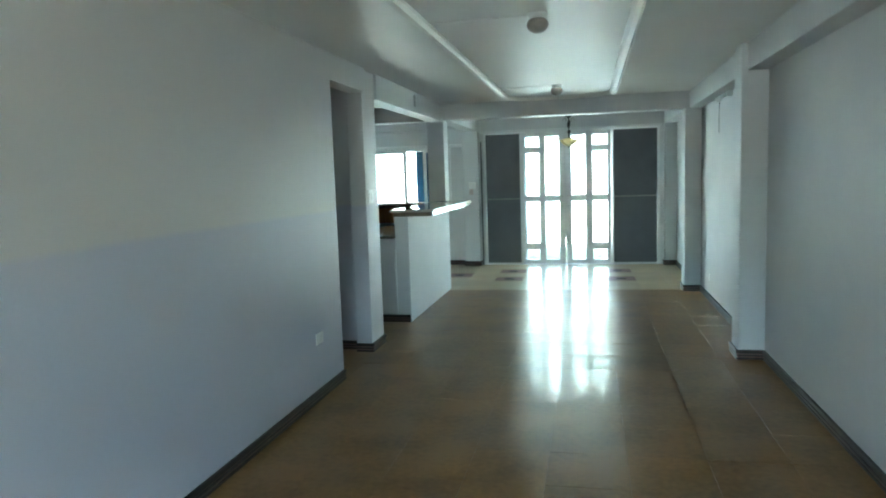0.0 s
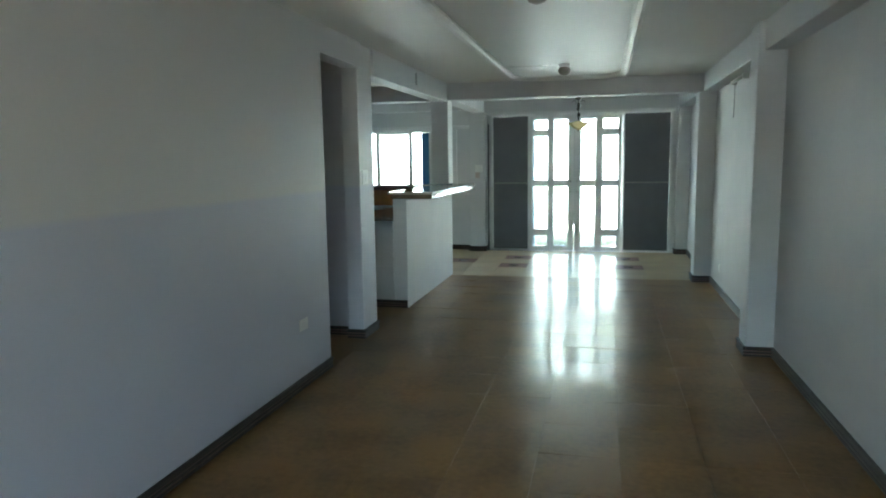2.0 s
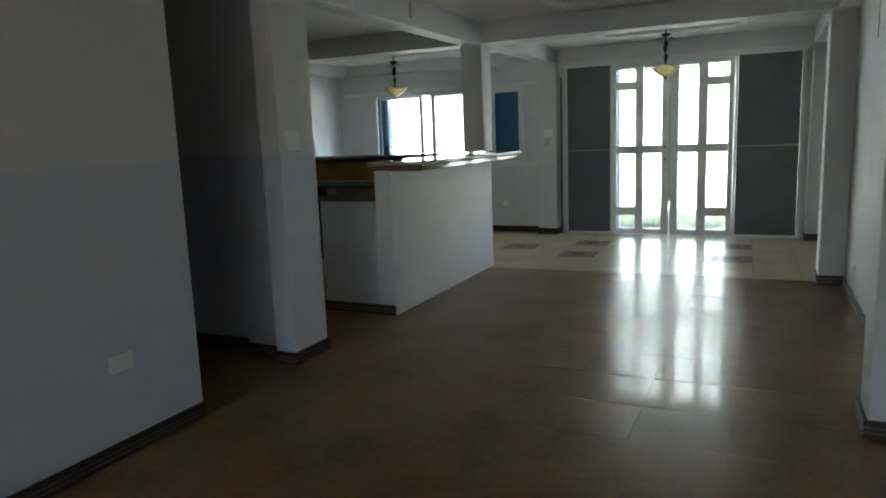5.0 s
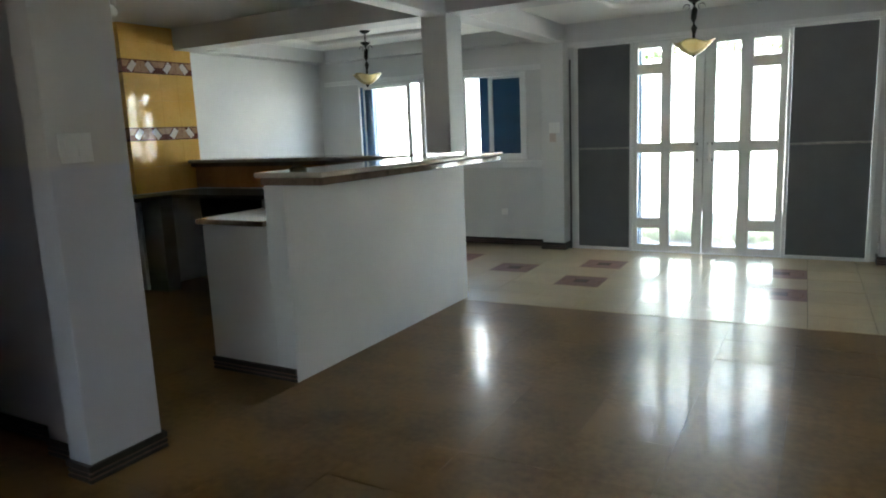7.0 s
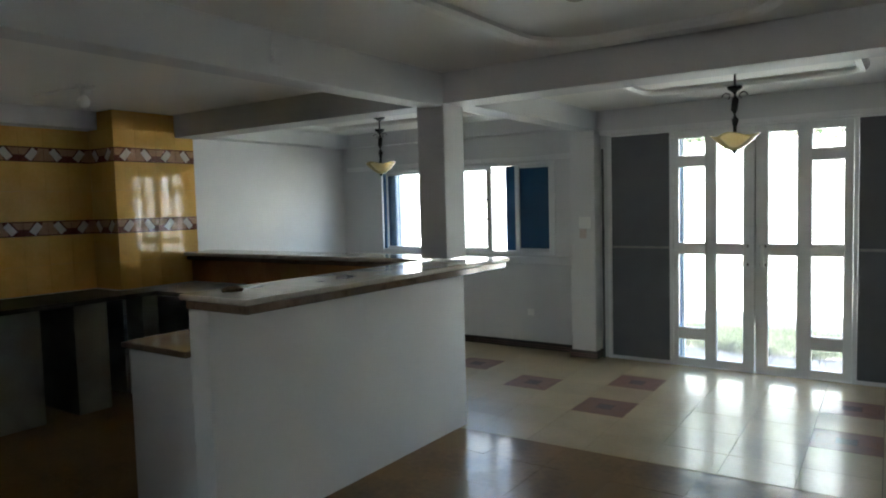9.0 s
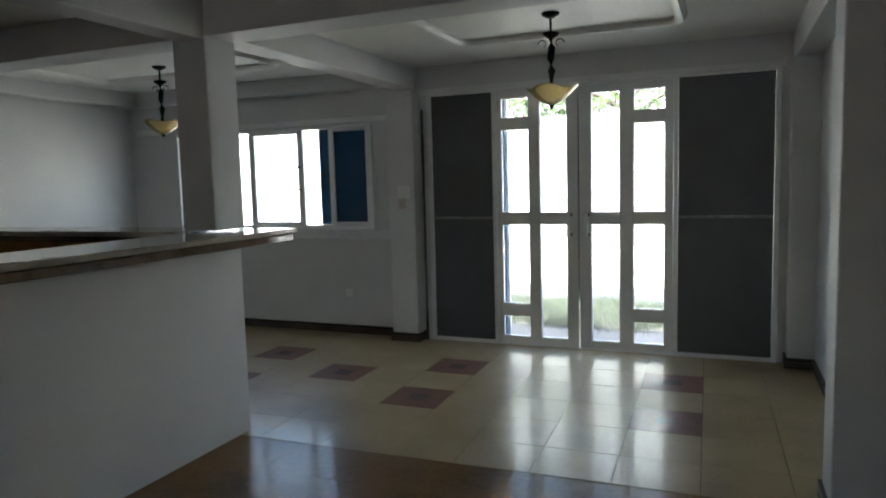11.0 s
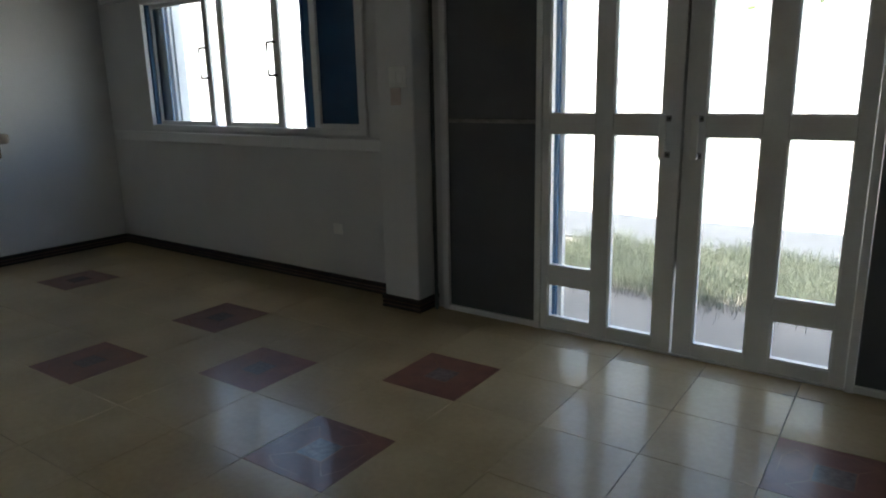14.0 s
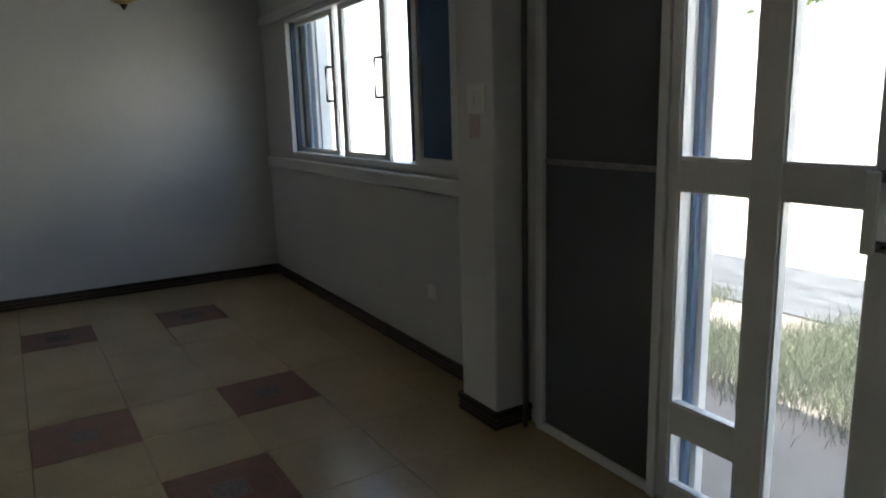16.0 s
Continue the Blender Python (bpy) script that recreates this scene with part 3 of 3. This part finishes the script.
# ---- lamps ----
def pendant(x, y):
    lamp = empty_thing("pendant_lamp", (x, y, 1.84), "pendant lamp with amber glass bowl on black iron stem", "lamp", "pendant lamps in the dining room")
    h = ZC - 1.84
    bm = bmesh.new()
    add_tube(bm, [(0, 0, h), (0, 0, h - 0.012), (0, 0, h - 0.03)], [0.055, 0.052, 0.02], 20)
    add_tube(bm, [(0, 0, h - 0.03), (0, 0, h - 0.12)], [0.007, 0.007], 10)
    add_tube(bm, [(0, 0, h - 0.115), (0, 0, h - 0.13), (0, 0, h - 0.15)], [0.05, 0.046, 0.018], 18)
    add_tube(bm, [(0, 0, h - 0.15), (0.004, 0, h - 0.20), (-0.003, 0.002, h - 0.27), (0.003, 0, h - 0.34), (0, 0, 0.10)], [0.016, 0.022, 0.021, 0.024, 0.02], 14)
    for s in (-1, 1):
        for a0, r, cz in ((0, 0.030, h - 0.18),):
            pts = [(s * (0.022 + r + r * math.cos(radians(a0 + k * 30)) * (1 - k * 0.05)), 0, cz + r * math.sin(radians(a0 + k * 30)) * (1 - k * 0.05)) for k in range(9)]
            add_tube(bm, pts, [0.0035] * 9, 6)
    add_tube(bm, [(0, 0, 0.03), (0, 0, 0.012), (0, 0, -0.008), (0, 0, -0.02)], [0.028, 0.022, 0.012, 0.004], 12)
    finish(bm, "stem", IRON, lamp)
    bm = bmesh.new()
    rings, seg = [], 48
    for t in range(9):
        u = t / 8
        loop = []
        for k in range(seg):
            a = 2 * math.pi * k / seg
            r = 0.012 + 0.140 * u ** 0.85 * (1 + 0.08 * u * math.cos(4 * a))
            z = 0.005 + 0.105 * u ** 1.35 + 0.010 * u * u * math.cos(4 * a)
            loop.append(bm.verts.new((r * math.cos(a), r * math.sin(a), z)))
        rings.append(loop)
    for u, v in zip(rings, rings[1:]):
        for k in range(seg):
            bm.faces.new((u[k], u[(k + 1) % seg], v[(k + 1) % seg], v[k]))
    bmesh.ops.solidify(bm, geom=list(bm.faces), thickness=0.005)
    finish(bm, "shade", AMBER, lamp, smooth=True)
    return lamp


pendant(-0.19, 10.03)
pendant(-3.47, 10.23)


def globe_lamp(x, y):
    lamp = empty_thing("ceiling_lamp", (x, y, ZC), "small round ceiling lamp with frosted glass globe", "lamp", "ceiling lamps in the hall")
    bm = bmesh.new()
    add_tube(bm, [(0, 0, 0), (0, 0, -0.012), (0, 0, -0.028)], [0.058, 0.056, 0.042], 24)
    finish(bm, "base", PLASTIC, lamp)
    bm = bmesh.new()
    prof = [(0.040, -0.026), (0.056, -0.040), (0.062, -0.058), (0.058, -0.078), (0.044, -0.095), (0.022, -0.106), (0.004, -0.109)]
    add_tube(bm, [(0, 0, z) for r, z in prof], [r for r, z in prof], 24)
    finish(bm, "globe", GLOBE, lamp)
    bm = bmesh.new()
    add_tube(bm, [(-0.05, 0, -0.004), (-0.35, 0.012, -0.004), (-0.66, -0.01, -0.004)], [0.0025] * 3, 6)
    finish(bm, "cable", CEIL, lamp)


globe_lamp(-0.19, 4.24)
globe_lamp(-0.235, 7.50)

bulb = empty_thing("bulb_holder", (-3.76, 7.52, ZC), "white ceramic ceiling lamp holder with bare bulb", "lamp")
bm = bmesh.new()
add_tube(bm, [(0, 0, 0), (0, 0, -0.022), (0, 0, -0.03)], [0.062, 0.058, 0.035], 20)
add_tube(bm, [(0, 0, -0.024), (0.01, -0.01, -0.05), (0.035, -0.03, -0.082)], [0.03, 0.032, 0.026], 16)
finish(bm, "holder", PLASTIC, bulb)
bm = bmesh.new()
add_tube(bm, [(-0.05, 0, -0.005), (-0.3, -0.02, -0.005), (-0.62, -0.05, -0.005)], [0.006] * 3, 6)
finish(bm, "cable", CEIL, bulb)
bm = bmesh.new()
prof = [(0.016, 0.0), (0.02, 0.016), (0.036, 0.042), (0.04, 0.062), (0.03, 0.086), (0.014, 0.098), (0.003, 0.1)]
add_tube(bm, [(0.03 + 0.45 * d, -0.026 - 0.4 * d, -0.076 - 0.8 * d) for r, d in prof], [r for r, d in prof], 16)
finish(bm, "bulb", PLASTIC, bulb)


# ---- switches and sockets ----
def plate(name, place, turn, w, h, keys, label, category):
    ob = empty_thing(name, place, label, category)
    ob.matrix_basis = pose(*place, 0, 0, turn)
    boxes("plate", PLASTIC, [(-w / 2, w / 2, -0.008, 0.0, -h / 2, h / 2)], ob, bevel=0.003)
    kw = w / (keys + 0.6)
    boxes("key", PLASTIC, [(-w / 2 + 0.3 * kw + k * kw + 0.006, -w / 2 + 0.3 * kw + (k + 1) * kw - 0.006, -0.013, -0.0082, -h * 0.28, h * 0.28) for k in range(keys)], ob, bevel=0.002)


plate("light_switch", (-1.749, 5.80, 1.335), 90, 0.135, 0.115, 2, "white double light switch on the grey pier", "switch")
plate("light_switch", (-1.78, 11.219, 1.32), 0, 0.12, 0.11, 2, "cream double light switch on the pier by the door", "switch")
plate("wall_socket", (XL + 0.001, 4.46, 0.42), 90, 0.12, 0.075, 1, "white wall socket low on the hall wall", "socket")
plate("wall_socket", (-2.46, YF - 0.001, 0.385), 0, 0.075, 0.07, 1, "white wall socket under the window", "socket")
plate("wall_socket", (XR - 0.001, 8.2, 0.27), -90, 0.075, 0.07, 1, "white wall socket low on the side wall", "socket")
jb = boxes("junction_box", PLAIN, [(-1.725, -1.705, 7.33, 7.38, 2.23, 2.35)], bevel=0.004)
tagged(jb, "grey cover plate on the ceiling beam", "cover")
lt = empty_thing("wall_lamp", (XR, 7.35, 2.12), "slim white tube lamp under the beam with hanging cable", "lamp")
LM = Matrix.Translation((-XR, -7.35, -2.12))
bm = bmesh.new()
add_tube(bm, [(1.356, 7.06, 2.165), (1.356, 7.63, 2.165)], [0.016, 0.016], 12)
finish(bm, "tube", PLASTIC, lt).matrix_basis = LM
boxes("fitting", PLASTIC, [(1.34, XR - 0.001, 7.04, 7.07, 2.14, 2.189), (1.34, XR - 0.001, 7.62, 7.65, 2.14, 2.189), (1.356, XR - 0.001, 7.05, 7.64, 2.176, 2.1895)], lt).matrix_basis = LM
bm = bmesh.new()
add_tube(bm, [(1.386, 7.66, 2.17), (1.388, 7.70, 2.1), (1.388, 7.705, 1.98), (1.387, 7.70, 1.84)], [0.0028] * 4, 6)
tagged(finish(bm, "cable", IRON, lt), "black hanging cable").matrix_basis = LM

tagged(boxes("wall_patch", PATCH, [(-1.835, -1.765, 11.2172, 11.2198, 1.17, 1.262)]), "bare pinkish patch of plaster below the switch", "patch", kind="structure")

# small carved ornament left on the bar
bm = bmesh.new()
add_tube(bm, [(-0.045, 0, 0.006), (-0.02, 0, 0.010), (0.02, 0.004, 0.010), (0.05, 0.002, 0.007)], [0.010, 0.017, 0.018, 0.008], 10)
for a in (40, 140, 220, 320):
    add_tube(bm, [(0.02 * math.cos(radians(a)), 0.01 * math.sin(radians(a)), 0.008), (0.05 * math.cos(radians(a)), 0.035 * math.sin(radians(a)), 0.004)], [0.005, 0.003], 6)
orn = finish(bm, "ornament", BRASS)
orn.matrix_basis = pose(-1.74, 7.05, 1.160, 0, 0, 60)
tagged(orn, "small dark metal ornament lying on the bar", "ornament")

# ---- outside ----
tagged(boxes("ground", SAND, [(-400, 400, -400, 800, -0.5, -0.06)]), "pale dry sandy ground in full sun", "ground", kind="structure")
tagged(boxes("field", GLARESAND, [(-300, 300, 14.95, 150, -0.0598, -0.050)]), "open ground beyond the path, coloured paler for sun glare", "ground", kind="structure")
tagged(boxes("path", PATHSTONE, [(-60, 60, 13.75, 14.95, -0.058, -0.045)]), "grey broken stone path across the ground", "path", kind="structure")
rng = random.Random(4)
bm = bmesh.new()


def blades(bm, cx, cy, count, height, spread):
    for _ in range(count):
        a, b = rng.uniform(0, 6.283), rng.uniform(0, 6.283)
        x, y = cx + rng.gauss(0, spread), cy + rng.gauss(0, spread)
        h, lean, w = height * rng.uniform(0.5, 1.2), rng.uniform(0.1, 0.9), 0.0017
        p = [Vector((x + math.cos(b) * lean * h * s * s, y + math.sin(b) * lean * h * s * s, -0.06 + h * s)) for s in (0, 0.5, 1)]
        d = Vector((math.cos(a) * w, math.sin(a) * w, 0))
        v = [bm.verts.new(q) for q in (p[0] - d, p[0] + d, p[1] + d * 0.7, p[1] - d * 0.7, p[2])]
        bm.faces.new(v[:4])
        bm.faces.new((v[3], v[2], v[4]))


for _ in range(1000):
    x, y = rng.uniform(-6, 3.5), rng.uniform(12.45, 13.75)
    if noise.noise(Vector((x * 1.3, y * 1.3, 5))) > 0.22:
        continue
    blades(bm, x, y, 120, rng.uniform(0.05, 0.14) + 0.12 * max(0, noise.noise(Vector((x, y, 0)) * 1.7)), 0.11)
for _ in range(40):
    blades(bm, rng.uniform(-14, 8), rng.uniform(16.5, 19.8), 40, 0.28, 0.15)
tagged(finish(bm, "grass", LEAF), "dry green grass tufts outside the doors", "grass", kind="stuff")


def tree(x, y, h, r):
    t = empty_thing("tree", (x, y, -0.06), "green broadleaf tree behind the white boundary wall", "tree", "trees behind the wall")
    bm = bmesh.new()
    add_tube(bm, [(0, 0, 0), (0.05, 0, h * 0.25), (0.0, 0.08, h * 0.5), (0.1, 0.1, h * 0.8)], [0.2, 0.16, 0.12, 0.05], 10)
    tips = []
    for k in range(9):
        a, z = k * 2.4, h * (0.4 + 0.05 * k)
        e = Vector((math.cos(a) * r * 0.8, math.sin(a) * r * 0.8, z + h * 0.18))
        tips.append(e)
        add_tube(bm, [(0, 0.05, z), e * 0.5 + Vector((0, 0, z * 0.5 + 0.1)), e], [0.07, 0.05, 0.02], 7)
    finish(bm, "trunk", BARK, t)
    bm = bmesh.new()
    for _ in range(4200):
        c = rng.choice(tips) + Vector((rng.gauss(0, r * 0.28), rng.gauss(0, r * 0.28), rng.gauss(0, h * 0.09)))
        q = Euler((rng.uniform(0, 6), rng.uniform(0, 6), rng.uniform(0, 6))).to_matrix()
        s = rng.uniform(0.06, 0.12)
        bm.faces.new([bm.verts.new(c + q @ Vector(p)) for p in ((0, -s, 0), (s * 0.5, 0, 0.01), (0, s, 0), (-s * 0.5, 0, 0.01))])
    tagged(finish(bm, "crown", TREELEAF, t), kind="stuff")


for x, y, h, r in ((-5.1, 23.0, 4.5, 2.4), (-1.4, 22.5, 5.0, 2.5), (2.6, 23.1, 4.6, 2.4)):
    tree(x, y, h, r)

# white wall round the plot, with piers and a coping
bm = bmesh.new()
add_box(bm, -40, 40, 20.0, 20.15, -0.06, 2.60)
add_box(bm, -40, 40, 19.96, 20.19, 2.601, 2.68, bevel=0.01)
for k in range(27):
    add_box(bm, -39.2 + 3 * k, -38.95 + 3 * k, 19.97, 20.18, -0.06, 2.60, bevel=0.01)
tagged(finish(bm, "wall_plot", HOUSE), "white painted boundary wall in full sun", "wall", kind="structure")

# added emissive sheet: whitens the horizon and sends light into the rooms
backdrop_glow = bpy.data.materials.new("glowing_backdrop")
backdrop_glow.use_nodes = True
hp = backdrop_glow.node_tree.nodes["Principled BSDF"]
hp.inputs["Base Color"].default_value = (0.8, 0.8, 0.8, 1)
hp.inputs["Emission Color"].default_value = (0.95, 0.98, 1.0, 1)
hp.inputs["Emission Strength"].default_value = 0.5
tagged(boxes("backdrop", backdrop_glow, [(-300, 300, 150, 151, -1, 60)]), "added glowing sheet for the white distance beyond the ground", "backdrop", kind="structure")

# ---- floor tiles, last ----
def floor_tile_mesh(name, mat, inset=False):
    bm = bmesh.new()
    add_box(bm, -0.5, 0.5, -0.5, 0.5, -0.008, 0.0)
    if inset:
        def strip(pts, mat_index, z):
            f = bm.faces.new([bm.verts.new((px, py, z)) for px, py in pts])
            f.material_index = mat_index
        for a in range(4):
            q = Matrix.Rotation(a * math.pi / 2, 2)
            strip([q @ Vector(p) for p in ((-0.17, 0.155), (0.17, 0.155), (0.17, 0.17), (-0.17, 0.17))], 1, 0.0006)
            strip([q @ Vector(p) for p in ((0.165, 0.175), (0.175, 0.165), (0.335, 0.325), (0.325, 0.335))], 1, 0.0006)
            strip([q @ Vector(p) for p in ((-0.15, 0.42), (0.15, 0.42), (0.15, 0.432), (-0.15, 0.432))], 1, 0.0006)
            strip([q @ Vector(p) for p in ((0.15, 0.42), (0.152, 0.432), (0.335, 0.335), (0.327, 0.325))], 1, 0.0006)
        strip(((-0.155, -0.155), (0.155, -0.155), (0.155, 0.155), (-0.155, 0.155)), 2, 0.0006)
        bmesh.ops.recalc_face_normals(bm, faces=bm.faces)
    me = bpy.data.meshes.new(name)
    bm.to_mesh(me)
    bm.free()
    for m in ([mat, REDLINE, BLUETILE] if inset else [mat]):
        me.materials.append(m)
    return me


TB, TC, TR = floor_tile_mesh("tile", BROWN), floor_tile_mesh("tile", CREAM), floor_tile_mesh("tile", RED, True)
rng = random.Random(11)


def lay(me, x0, x1, y0, y1, joint, tilt, base, drop):
    ob = new("tile", me)
    ob.parent = floor
    ob.matrix_basis = base @ pose((x0 + x1) / 2, (y0 + y1) / 2, rng.uniform(-0.0004, 0) - drop, rng.gauss(0, tilt), rng.gauss(0, tilt), 0) @ Matrix.Diagonal((x1 - x0 - joint, y1 - y0 - joint, 1, 1))


def lay_grid(me, x0, x1, y0, y1, ox, oy, pitch, joint, tilt, special=(), base=Matrix.Identity(4), drop=0.0):
    xs = [x0] + [ox + k * pitch for k in range(-40, 60) if x0 + 0.03 < ox + k * pitch < x1 - 0.03] + [x1]
    ys = [y0] + [oy + k * pitch for k in range(-40, 60) if y0 + 0.03 < oy + k * pitch < y1 - 0.03] + [y1]
    for xa, xb in zip(xs, xs[1:]):
        for ya, yb in zip(ys, ys[1:]):
            red = any(xa < sx < xb and ya < sy < yb for sx, sy in special)
            lay(TR if red else me, xa, xb, ya, yb, joint, tilt, base, drop)


lay_grid(TB, XL, XR, YB, 9.0, 0.27, YEDGE, 0.4, 0.001, 0.16, drop=0.002)
lay_grid(TB, XW, XL, 5.92, 9.0, 0.27, YEDGE, 0.4, 0.001, 0.05, drop=0.002)
lay_grid(TB, -4.4, XL, 4.90, 5.92, 0.27, YEDGE, 0.4, 0.001, 0.05, drop=0.002)
# The cream floor lies a little askew to the walls, its first row over the edge of the brown one.
PITCH, SKEW = 0.387, Matrix.Translation((-2.02, 9.99, 0)) @ Matrix.Rotation(radians(1.4), 4, "Z")
REDS = [((i + 0.5) * PITCH, (j + 0.5) * PITCH) for i, j in ((0, 0), (-2, 1), (-2, -1), (2, 1), (2, -1), (6, 1), (6, -1), (-6, 1), (-6, -1))]
lay_grid(TC, XW + 1.98, XR + 2.12, -1.112, YF - 9.91, 0, 0, PITCH, 0.003, 0.05, REDS, SKEW)
